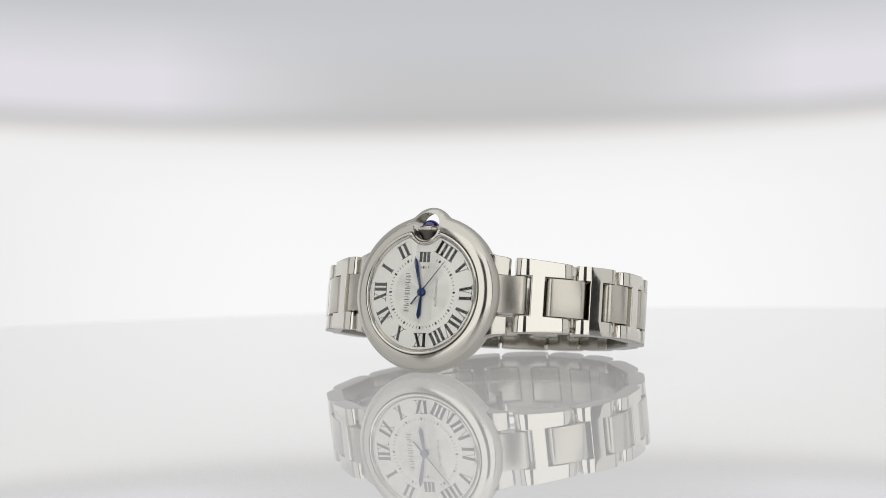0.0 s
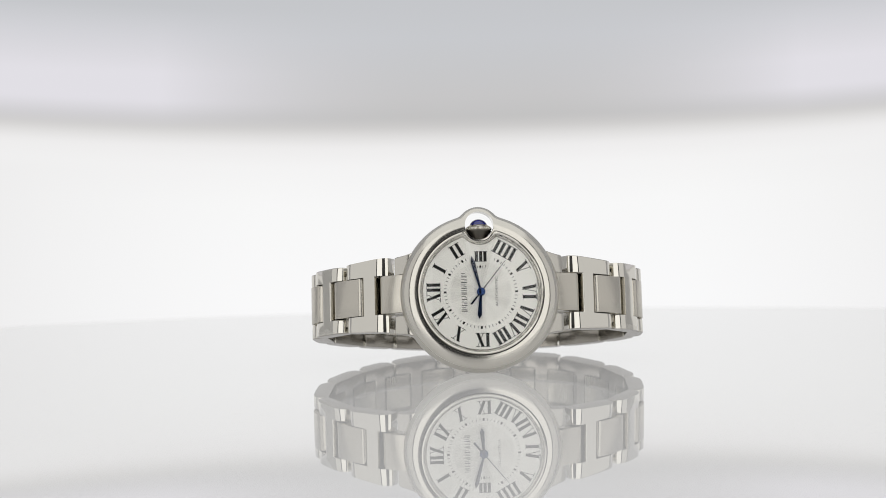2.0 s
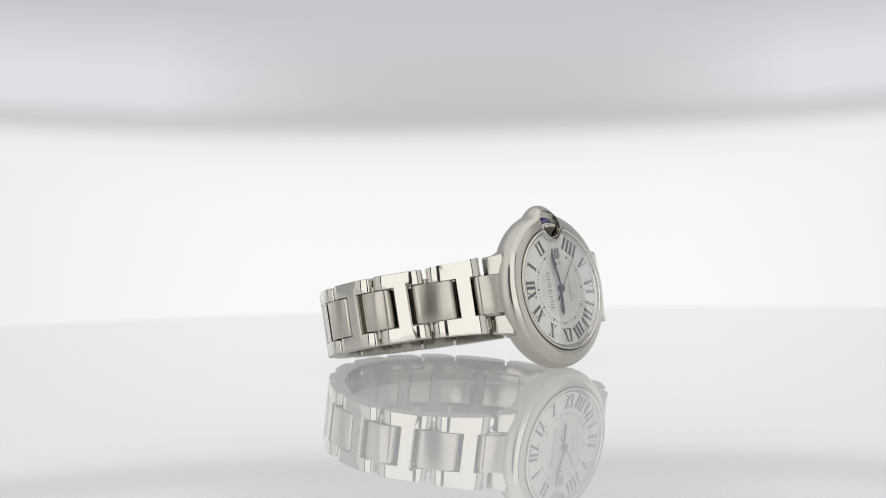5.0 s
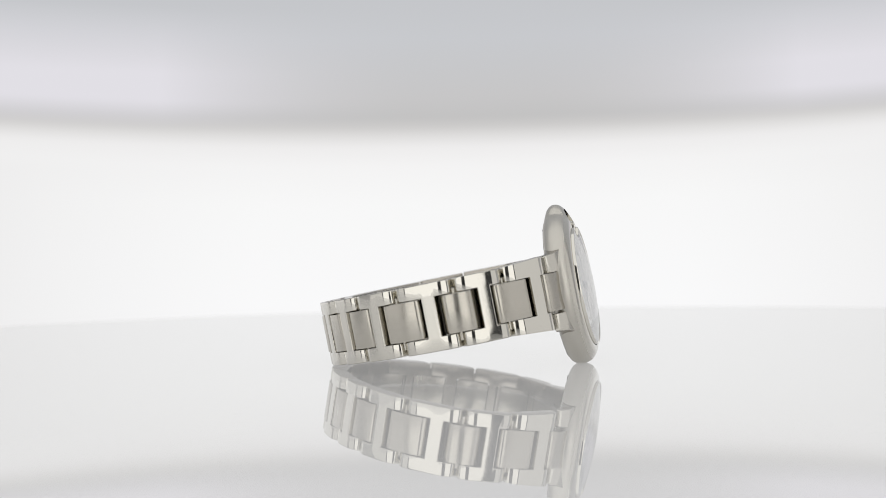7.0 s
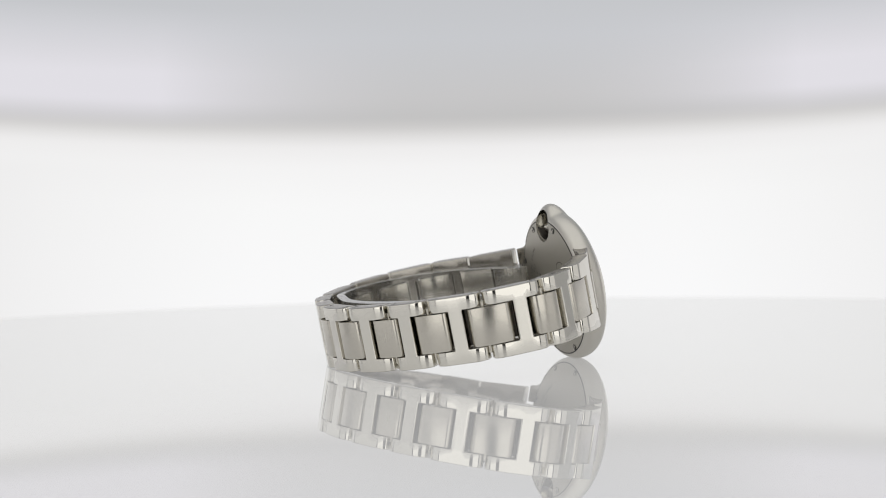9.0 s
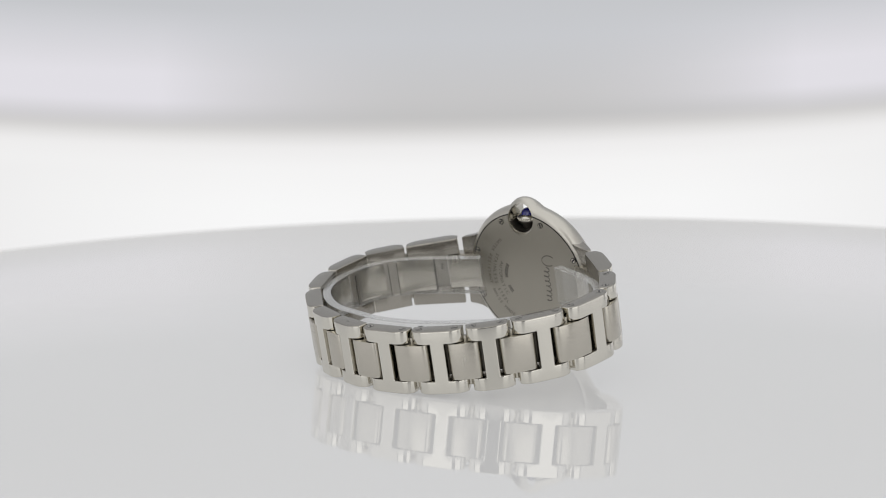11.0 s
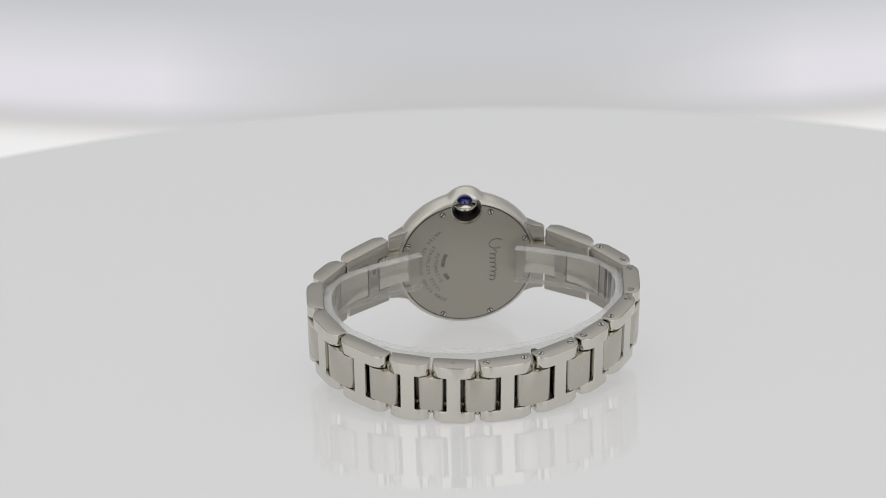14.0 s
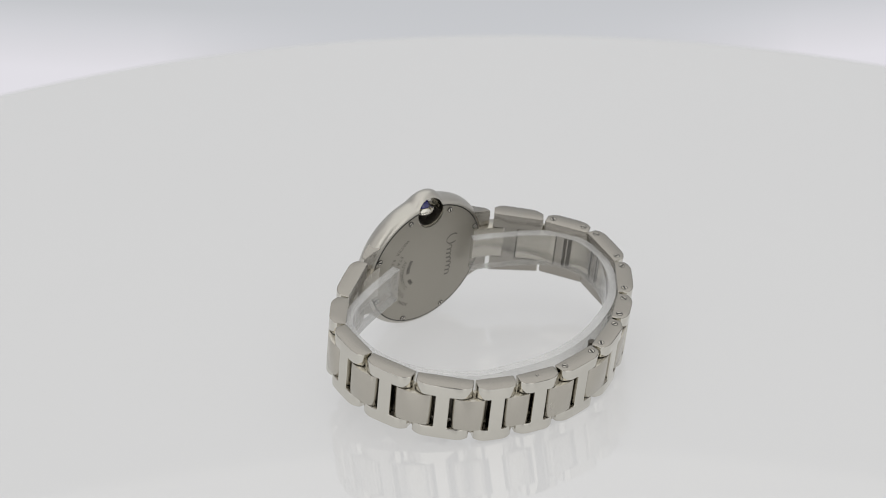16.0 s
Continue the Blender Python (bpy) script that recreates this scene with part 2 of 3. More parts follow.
for side in (-1, 1):
    ends = [(SLIT * side, FRONT), (CORNER * side, FRONT)][::-side]
    (xa, ya), (xb, yb) = ends
    sheet("wall_south", FRONT_GLOW, ((xb, yb, Z0), (xa, ya, Z0), (xa, ya, Z1), (xb, yb, Z1)), "white lit diffuser wall beside the slit for the camera arm")
sheet("wall_recess", BLACK, ((X, Y0, Z0), (-X, Y0, Z0), (-X, Y0, Z1), (X, Y0, Z1)), "dark cloth behind the slit for the camera arm")


def build_backdrop():
    """A gently bowed diffuser sheet on the arm opposite the lens."""
    bm = bmesh.new()
    cols, rows = 40, 2
    grid = []
    for i in range(cols + 1):
        x = -0.46 + 0.92 * i / cols
        y = 0.285 - 0.10 * (x / 0.46) ** 2
        grid.append([bm.verts.new((x, y + d, z)) for d in (0, 0.004) for z in (-0.22, 0.56)])
    for a, b in zip(grid, grid[1:]):
        for p, q in ((0, 1), (1, 3), (3, 2), (2, 0)):
            bm.faces.new((a[p], b[p], b[q], a[q]))
    bm.faces.new([grid[0][k] for k in (0, 1, 3, 2)])
    bm.faces.new([grid[-1][k] for k in (2, 3, 1, 0)])
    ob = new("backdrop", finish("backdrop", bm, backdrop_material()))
    return tagged(ob, "white backdrop sheet with painted glow fading to grey above", "backdrop", kind="structure")


backdrop = build_backdrop()


def build_camera_body():
    """The black camera on the arm; it shows mirrored in the polished steel alone."""
    body = tagged(new("photo_camera"), "black photo camera with lens, mirrored in the polished steel", "camera")
    m = LENS @ Matrix.Translation((0, 0, 0.012))
    bm = bmesh.new()
    lathe(bm, [(0, 0.012), (0.030, 0.012), (0.032, 0.0), (0.036, 0.0), (0.037, 0.004), (0.037, 0.09), (0.041, 0.095), (0.041, 0.118), (0, 0.118)], 48, m)
    part("lens_barrel", bm, BLACK, body, scale=1.0)
    bm = bmesh.new()
    lathe(bm, [(0, 0.008), (0.015, 0.009), (0.0298, 0.0115)], 48, m)
    part("front_lens", bm, LENS_GLASS, body, scale=1.0)
    bm = bmesh.new()
    box(bm, -0.07, 0.07, -0.05, 0.05, 0.119, 0.18, 0.012, 3)
    box(bm, -0.03, 0.03, 0.051, 0.08, 0.122, 0.175, 0.01, 3)
    bm.transform(m)
    part("camera_housing", bm, BLACK, body, scale=1.0)
    return body


photo_camera = build_camera_body()


def build_still_turntable():
    # Turntable stand-in: larger disc, set off the axis, still while the watch turns.
    table = tagged(new("table"), "round glossy white acrylic turntable, built still, with an added even glow", "table")
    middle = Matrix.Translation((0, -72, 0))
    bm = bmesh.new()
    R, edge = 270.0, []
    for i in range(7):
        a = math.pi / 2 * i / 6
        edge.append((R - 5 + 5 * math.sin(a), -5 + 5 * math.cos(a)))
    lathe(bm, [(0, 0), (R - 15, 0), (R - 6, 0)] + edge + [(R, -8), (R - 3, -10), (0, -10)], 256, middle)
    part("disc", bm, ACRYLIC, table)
    bm = bmesh.new()
    lathe(bm, [(0, -10.2), (60, -10.2), (60, -40), (45, -46), (45, -735), (110, -742), (110, -750), (0, -750)], 64, middle)
    part("pedestal", bm, WALL, table)
    rng = random.Random(5)
    for i in range(16):
        a, r = rng.uniform(0, 6.28), rng.uniform(45, 130)
        bm = bmesh.new()
        bmesh.ops.create_icosphere(bm, subdivisions=1, radius=rng.uniform(0.05, 0.12))
        for v in bm.verts:
            v.co = Vector((v.co.x * rng.uniform(0.7, 1.6), v.co.y * rng.uniform(0.5, 1.2), v.co.z * 0.4)) + Vector((r * math.cos(a), r * math.sin(a), 0.05))
        part("dust_speck", bm, DUST, table)
    return table


table = build_still_turntable()

# ---- the watch ----
# Its space: x along the bracelet at the dial (six o'clock side positive), y towards the crown, z out of the dial; origin at the dial's centre.
WATCH = pose(-0.00216, -0.02487, 0.01752, 0, 0, -3.30) @ pose(0, 0, 0, 0, 0.38) @ pose(0, 0, 0, 79.77)
watch = tagged(new("wristwatch"), "polished steel wristwatch with silvered dial standing on its edge", "watch")

CROWN_Y = 14.55


def smooth_max(a, b, k):
    return (a + b + math.sqrt((a - b) ** 2 + k * k)) / 2


def case_outer(a):
    """The case's outline at an angle from the crown's direction."""
    q = 4.45 ** 2 - (14.55 * math.sin(a)) ** 2
    bump = 14.55 * math.cos(a) + math.sqrt(q) if q > 0 and math.cos(a) > 0 else 14.4 * max(0, math.cos(a))
    return smooth_max(17.25, bump, 0.55)


def case_inner(a):
    """The crystal's outline, notched by the crown guard."""
    q = 3.5 ** 2 - (CROWN_Y * math.sin(a)) ** 2
    notch = CROWN_Y * math.cos(a) - math.sqrt(q) if q > 0 and math.cos(a) > 0 else 15.5
    return -smooth_max(-13.7, -notch, 0.35)


def dial_edge(a):
    q = 4.25 ** 2 - (CROWN_Y * math.sin(a)) ** 2
    notch = CROWN_Y * math.cos(a) - math.sqrt(q) if q > 0 and math.cos(a) > 0 else 15.5
    return -smooth_max(-12.5, -notch, 0.6)


def ring_mesh(section, steps=288):
    """A closed ring whose section is a list of (radius, height) at each angle from the crown."""
    bm = bmesh.new()
    rings = []
    for i in range(steps):
        a = 2 * math.pi * i / steps
        rings.append([bm.verts.new((r * math.sin(a), r * math.cos(a), z)) for r, z in section(a)])
    for i in range(steps):
        p, q = rings[i], rings[(i + 1) % steps]
        for k in range(len(p)):
            n = (k + 1) % len(p)
            bm.faces.new((p[k], q[k], q[n], p[n]))
    return bm


def case_section(a):
    ro, ri = case_outer(a), case_inner(a)
    w = min(3.45 + 1.6 * (ro - 17.25), ro - ri - 0.05)
    pts = [(ri + 0.02, -1.4), (ri + 0.02, 0.0)]
    for i in range(13):
        t = math.pi / 2 * (1 - i / 12)
        d = w * (1 - math.cos(t))
        pts.append((max(ro - d, ri + 0.05), -3.3 + 3.5 * math.sin(t) ** 0.95))
    for i in range(1, 9):
        t = math.pi / 2 * i / 8
        pts.append((ro - (1.55 + 1.25 * (ro - 17.13)) * (1 - math.cos(t)), -3.3 - 2.5 * math.sin(t)))
    return pts + [(8.6, -5.5), (8.6, -1.4)]


def crown_cutter():
    bm = bmesh.new()
    lathe(bm, [(0, -9), (3.7, -9), (3.38, -4), (3.1, 0), (3.35, 3), (0, 3)], 64, Matrix.Translation((0, CROWN_Y, 0)))
    return new("cutter", finish("cutter", bm, POLISHED, MM))


def polar_plate(bm, outline, z, thick, rings, steps=192, sign=1):
    """A plate with an outline(angle) and a height z(share of radius)."""
    top = [[bm.verts.new((0, 0, z(0)))]]
    for k in range(1, rings + 1):
        s = k / rings
        top.append([bm.verts.new((outline(2 * math.pi * i / steps) * s * math.sin(2 * math.pi * i / steps),
                                  outline(2 * math.pi * i / steps) * s * math.cos(2 * math.pi * i / steps), z(s))) for i in range(steps)])
    low = [[bm.verts.new(v.co - Vector((0, 0, thick * sign))) for v in ring] for ring in top]
    for level in (top, low):
        for a, b in zip(level, level[1:]):
            for i in range(steps):
                j = (i + 1) % steps
                quad = list(dict.fromkeys([a[i % len(a)], a[j % len(a)], b[j], b[i]]))
                bm.faces.new(quad)
    for i in range(steps):
        j = (i + 1) % steps
        bm.faces.new((top[-1][i], top[-1][j], low[-1][j], low[-1][i]))


def build_case():
    bm = ring_mesh(case_section)
    bmesh.ops.recalc_face_normals(bm, faces=bm.faces)
    for f in bm.faces:
        mid = f.calc_center_median()
        f.material_index = int(f.normal.z < 0.62 and f.normal.xy.dot(mid.xy) > 0)
    case = part("case", bm, [CASE_STEEL, CASE_SIDE], watch, "rounded steel watch case with polished front and satin side")
    cut(case, [crown_cutter()])
    # four lugs
    for sx in (-1, 1):
        for sy in (-1, 1):
            bm = bmesh.new()
            rings = []
            for q in range(12):
                x = 12.0 + 6.3 * math.sin(math.pi / 2 * q / 11)
                top = -1.8 - 0.17 * max(0, x - 13.4) ** 1.75
                low = -5.4 - 0.13 * max(0, x - 15.6) ** 1.5
                out = 8.45 + 0.11 * max(0, 17.6 - x) ** 1.6 - 0.5 * max(0, x - 17.8)
                rings.append([bm.verts.new((sx * x, sy * y, z)) for y, z in ((4.45, top), (out, top - 0.25), (out, low), (4.45, low))])
            for p, q in zip(rings, rings[1:]):
                for k in range(4):
                    bm.faces.new((p[k], q[k], q[(k + 1) % 4], p[(k + 1) % 4]))
            bm.faces.new(rings[0][::-1]), bm.faces.new(rings[-1])
            bmesh.ops.recalc_face_normals(bm, faces=bm.faces)
            bmesh.ops.bevel(bm, geom=[e for e in bm.edges if e.calc_face_angle(0) > 0.9], offset=0.22, segments=3, affect="EDGES", profile=0.6)
            bm.normal_update()
            for f in bm.faces:
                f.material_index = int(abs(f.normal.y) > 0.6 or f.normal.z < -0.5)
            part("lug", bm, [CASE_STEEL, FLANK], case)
    # raised polished ring that holds the crystal, and the dark joint outside it
    def ring_section(a):
        i, o = dial_edge(a), case_inner(a) - 0.12
        w = o - i
        return [(i, -0.5), (i, 0.02), (i + 0.08, 0.10), (i + w * 0.35, 0.25), (i + w * 0.42, 0.48), (i + w * 0.6, 0.70), (i + w * 0.8, 0.80), (o - 0.06, 0.74), (o, 0.62), (o, -0.5)]

    part("crystal_ring", ring_mesh(ring_section), POLISHED, case, "polished stepped ring round the crystal")
    part("joint", ring_mesh(lambda a: [(case_inner(a) - 0.13, -0.2), (case_inner(a) - 0.13, 0.12), (case_inner(a) + 0.06, 0.12), (case_inner(a) + 0.06, -0.2)]), GROOVE, case, "dark joint line")
    # crystal
    bm = bmesh.new()
    polar_plate(bm, lambda a: dial_edge(a) + 0.45 * (case_inner(a) - dial_edge(a)), lambda s: 0.66 + 1.25 * (1 - s * s), 0.2, 14)
    crystal = part("crystal", bm, CRYSTAL, watch, "domed clear sapphire crystal")
    crystal.visible_shadow = False


build_case()


def stroke(x0, y0, x1, y1, w):
    """A slanted bar cut level at both ends."""
    return [(x0 - w / 2, y0), (x0 + w / 2, y0), (x1 + w / 2, y1), (x1 - w / 2, y1)]


THICK, THIN, SERIF = 0.67, 0.13, 0.12
WIDTHS = {"I": 1.06, "V": 2.1, "X": 2.15}


def numeral_mesh(word, height):
    """Roman figures of thick and thin strokes with hairline serifs, standing on y = 0."""
    bm = bmesh.new()
    squeeze = {"VIII": 1.1, "XII": 1.02, "VII": 1.17, "IIII": 1.2, "VI": 1.15, "V": 1.25, "II": 1.25, "I": 1.2, "III": 0.87, "X": 1.05}.get(word, 1)
    x = -sum(WIDTHS[c] for c in word) * squeeze / 2
    z0, z1 = 0.0, 0.05
    n = 0

    def bar(points):
        nonlocal n
        n += 1
        prism(bm, points, z0, z1 + 0.002 * n)

    for c in word:
        w = WIDTHS[c] * squeeze
        if c == "I":
            m = x + w / 2
            bar(stroke(m, SERIF * 0.5, m, height - SERIF * 0.5, THICK))
            for y in (0, height - SERIF):
                bar([(m - w * 0.47, y), (m + w * 0.47, y), (m + w * 0.47, y + SERIF), (m - w * 0.47, y + SERIF)])
        elif c == "V":
            bar(stroke(x + w * 0.27, height - 0.02, x + w * 0.5, 0, THICK * 0.95))
            bar(stroke(x + w * 0.79, height - 0.02, x + w * 0.54, 0, THIN))
            for a, b in ((0.02, 0.52), (0.62, 0.96)):
                bar([(x + w * a, height - SERIF), (x + w * b, height - SERIF), (x + w * b, height), (x + w * a, height)])
        else:
            bar(stroke(x + w * 0.24, height - 0.02, x + w * 0.76, 0.02, THICK * 0.95))
            bar(stroke(x + w * 0.80, height - 0.02, x + w * 0.20, 0.02, THIN))
            for y in (0, height - SERIF):
                for a, b in ((0.02, 0.46), (0.56, 0.98)):
                    bar([(x + w * a, y), (x + w * b, y), (x + w * b, y + SERIF), (x + w * a, y + SERIF)])
        x += w
    return bm


def build_dial():
    bm = bmesh.new()
    polar_plate(bm, lambda a: dial_edge(a) + 0.1, lambda s: -0.12, 0.3, 10)
    dial = part("dial", bm, DIAL, watch, "silvered dial with sunray centre and painted sheen", smooth=20)
    words = ("XII", "I", "II", "III", "IIII", "V", "VI", "VII", "VIII", "IX", "X", "XI")
    for k, word in enumerate(words):
        a = radians(180 - 30 * k)
        short = word == "III"
        height = 2.25 if short else 3.0
        r0 = 6.6 if short else 8.88
        place = Matrix.Translation(((r0 * math.cos(a) + 0.15) * MM, r0 * math.sin(a) * MM, -0.118 * MM)) @ Matrix.Rotation(a - math.pi / 2, 4, "Z")
        part("numeral", numeral_mesh(word, height), INK, dial, "black Roman numeral", place, smooth=0)
    for k in range(60):
        a = math.pi * 2 * k / 60
        off = abs((math.degrees(a) - 90 + 180) % 360 - 180)
        hour = k % 5 == 0
        r = 7.42
        if off < 22:
            r = 5.15 + (off / 22) ** 2 * 0.9
            if off >= 18:
                continue
        bm = bmesh.new()
        half = 0.21 if hour else 0.07
        m = Matrix.Rotation(a, 4, "Z")
        prism(bm, [(r, -half), (r + (0.60 if hour else 0.52), -half), (r + (0.60 if hour else 0.52), half), (r, half)], -0.118, -0.085, m)
        part("minute_mark", bm, INK if hour else GREY_PRINT, dial, smooth=0)
    me = lettering("AUTOMATIC", 0.94)
    bm = bmesh.new()
    bm.from_mesh(me)
    for v in bm.verts:
        v.co = Vector((3.45 - v.co.y * 0.9, v.co.x * 1.0 + 0.05, -0.09 + v.co.z * 0.5))
    xs = [v.co.y for v in bm.verts]
    s = 6.5 / (max(xs) - min(xs))
    for v in bm.verts:
        v.co.y *= s
    part("word", bm, GREY_PRINT, dial, "small printed dial word", smooth=0)
    for k in range(7):
        y = -3.75 + k * 1.24
        for dy, half, lo, hi in ((-0.36, 0.11, -4.2, -2.98), (0.02, 0.05, (-4.2, -3.7, -3.55)[k % 3], -2.98), (0.36, 0.07, -4.2, (-3.3, -2.98)[k % 2])):
            bm = bmesh.new()
            prism(bm, [(lo, y + dy - half), (hi, y + dy - half), (hi, y + dy + half), (lo, y + dy + half)], -0.118, -0.08)
            part("printed_bar", bm, GREY_PRINT, dial, smooth=0)
    for y in (-1.3, 1.3):
        bm = bmesh.new()
        prism(bm, [(12.14, y - 0.8), (12.28, y - 0.8), (12.28, y + 0.8), (12.14, y + 0.8)], -0.118, -0.09)
        part("printed_bar", bm, GREY_PRINT, dial, smooth=0)


build_dial()


def build_pointers():
    def hand(name, outline, degrees, z, thick, label):
        bm = bmesh.new()
        prism(bm, outline, z, z + thick, Matrix.Rotation(radians(degrees), 4, "Z"))
        bmesh.ops.bevel(bm, geom=[e for e in bm.edges if e.calc_face_angle(0) > 0.9], offset=0.03, segments=1, affect="EDGES")
        part(name, bm, BLUE_STEEL, watch, label, smooth=20)

    hand("hour_hand", [(0.3, -0.20), (4.4, -0.42), (5.0, -0.46), (5.9, 0), (5.0, 0.46), (4.4, 0.42), (0.3, 0.20)], -94.5, 0.12, 0.14, "blued steel sword-shaped hour hand")
    hand("minute_hand", [(0.3, -0.20), (6.2, -0.42), (6.9, -0.40), (8.0, 0), (6.9, 0.40), (6.2, 0.42), (0.3, 0.20)], 104, 0.34, 0.14, "blued steel sword-shaped minute hand")
    hand("seconds_hand", [(-3.5, -0.20), (-2.2, -0.20), (0, -0.10), (8.6, -0.045), (8.6, 0.045), (0, 0.10), (-2.2, 0.20), (-3.5, 0.20)], 51, 0.56, 0.10, "thin blued steel seconds hand")
    bm = bmesh.new()
    lathe(bm, [(0, 0.80), (0.5, 0.78), (0.86, 0.66), (0.92, 0.5), (0.92, -0.1), (0, -0.1)], 40)
    part("hand_boss", bm, BLUE_STEEL, watch, "dark blue central hub")


build_pointers()


def build_crown():
    m = Matrix.Translation((0, 0.45, -2.35)) @ Matrix.Rotation(radians(-90), 4, "X")
    bm = bmesh.new()
    lathe(bm, [(0, 13.2), (2.74, 13.2), (2.62, 13.35), (2.6, 13.75), (2.75, 13.85), (2.6, 14.0), (2.1, 14.3), (1.95, 14.4), (0, 14.4)], 64, m)
    crown = part("crown", bm, POLISHED, watch, "fluted steel winding crown")
    # stem below the beads, shade put into its dark colour
    bm = bmesh.new()
    lathe(bm, [(0, 9.0), (1.5, 9.0), (1.5, 10.9), (2.0, 12.0), (2.66, 12.8), (2.72, 12.9), (2.74, 13.19), (0, 13.19)], 64, m)
    part("crown_stem", bm, DARK_STEEL_AND_SHADE, crown, "underside of the crown, darkened for its shade")
    for k in range(28):
        a = 2 * math.pi * k / 28
        bm = bmesh.new()
        bmesh.ops.create_icosphere(bm, subdivisions=2, radius=0.25, matrix=m @ Matrix.Translation((2.65 * math.cos(a), 2.65 * math.sin(a), 13.55)))
        part("bead", bm, POLISHED, crown)
    bm = bmesh.new()
    lathe(bm, [(0, 15.75), (0.7, 15.63), (1.3, 15.3), (1.7, 14.88), (1.9, 14.42), (1.9, 14.1), (0, 14.1)], 48, m)
    part("cabochon", bm, SAPPHIRE, crown, "domed blue cabochon")


build_crown()


def build_recess():
    """The lower half of the bore in which the crown sits, its shade painted by an added dark liner."""
    bm = bmesh.new()
    rings = []
    for i in range(41):
        a = radians(196 + 148 * i / 40)
        rings.append([bm.verts.new((r * math.cos(a), CROWN_Y + r * math.sin(a), z)) for r, z in ((3.0, -0.7), (3.12, -4.2), (3.35, -5.7), (3.5, -5.7), (3.33, -4.2), (3.12, -0.7))])
    for p, q in zip(rings, rings[1:]):
        for k in range(6):
            bm.faces.new((p[k], q[k], q[(k + 1) % 6], p[(k + 1) % 6]))
    bm.faces.new(rings[0][::-1]), bm.faces.new(rings[-1])
    part("recess_shade_liner", bm, DARK_STEEL_AND_SHADE, watch, "dark liner painting the shade in the crown bore")


build_recess()

BACK_SCREWS = ((5.6, 13.35), (-5.6, 13.35), (13.75, 5.6), (-13.75, 5.6), (13.75, -5.6), (-13.75, -5.6), (5.6, -13.75), (-5.6, -13.75))


def slotted_screw(bm, r, m, turn):
    """A flat screw head with a dark slot and rim."""
    lathe(bm, [(0, 0.03), (r, 0.03), (r, -0.2)], 20, m)
    n = len(bm.faces)
    lathe(bm, [(r, 0.012), (r * 1.22, 0.012), (r * 1.22, -0.2)], 20, m)
    s = m @ Matrix.Rotation(turn, 4, "Z")
    prism(bm, [(-r * 0.9, -r * 0.3), (r * 0.9, -r * 0.3), (r * 0.9, r * 0.3), (-r * 0.9, r * 0.3)], 0.0, 0.045, s)
    bm.faces.ensure_lookup_table()
    for f in bm.faces[n:]:
        f.material_index = 1


def arc_text(bm, words, radius, start, step, size):
    """Letters along an arc seen from behind, their tops towards the centre; angles in degrees, anticlockwise from the viewer's right."""
    for k, c in enumerate(words):
        if c == " ":
            continue
        a = radians(start + step * k)
        me = lettering(c, size)
        m = Matrix.Translation((radius * math.cos(a), radius * math.sin(a), 0)) @ Matrix.Rotation(a + math.pi / 2, 4, "Z")
        me.transform(m)
        bm.from_mesh(me)


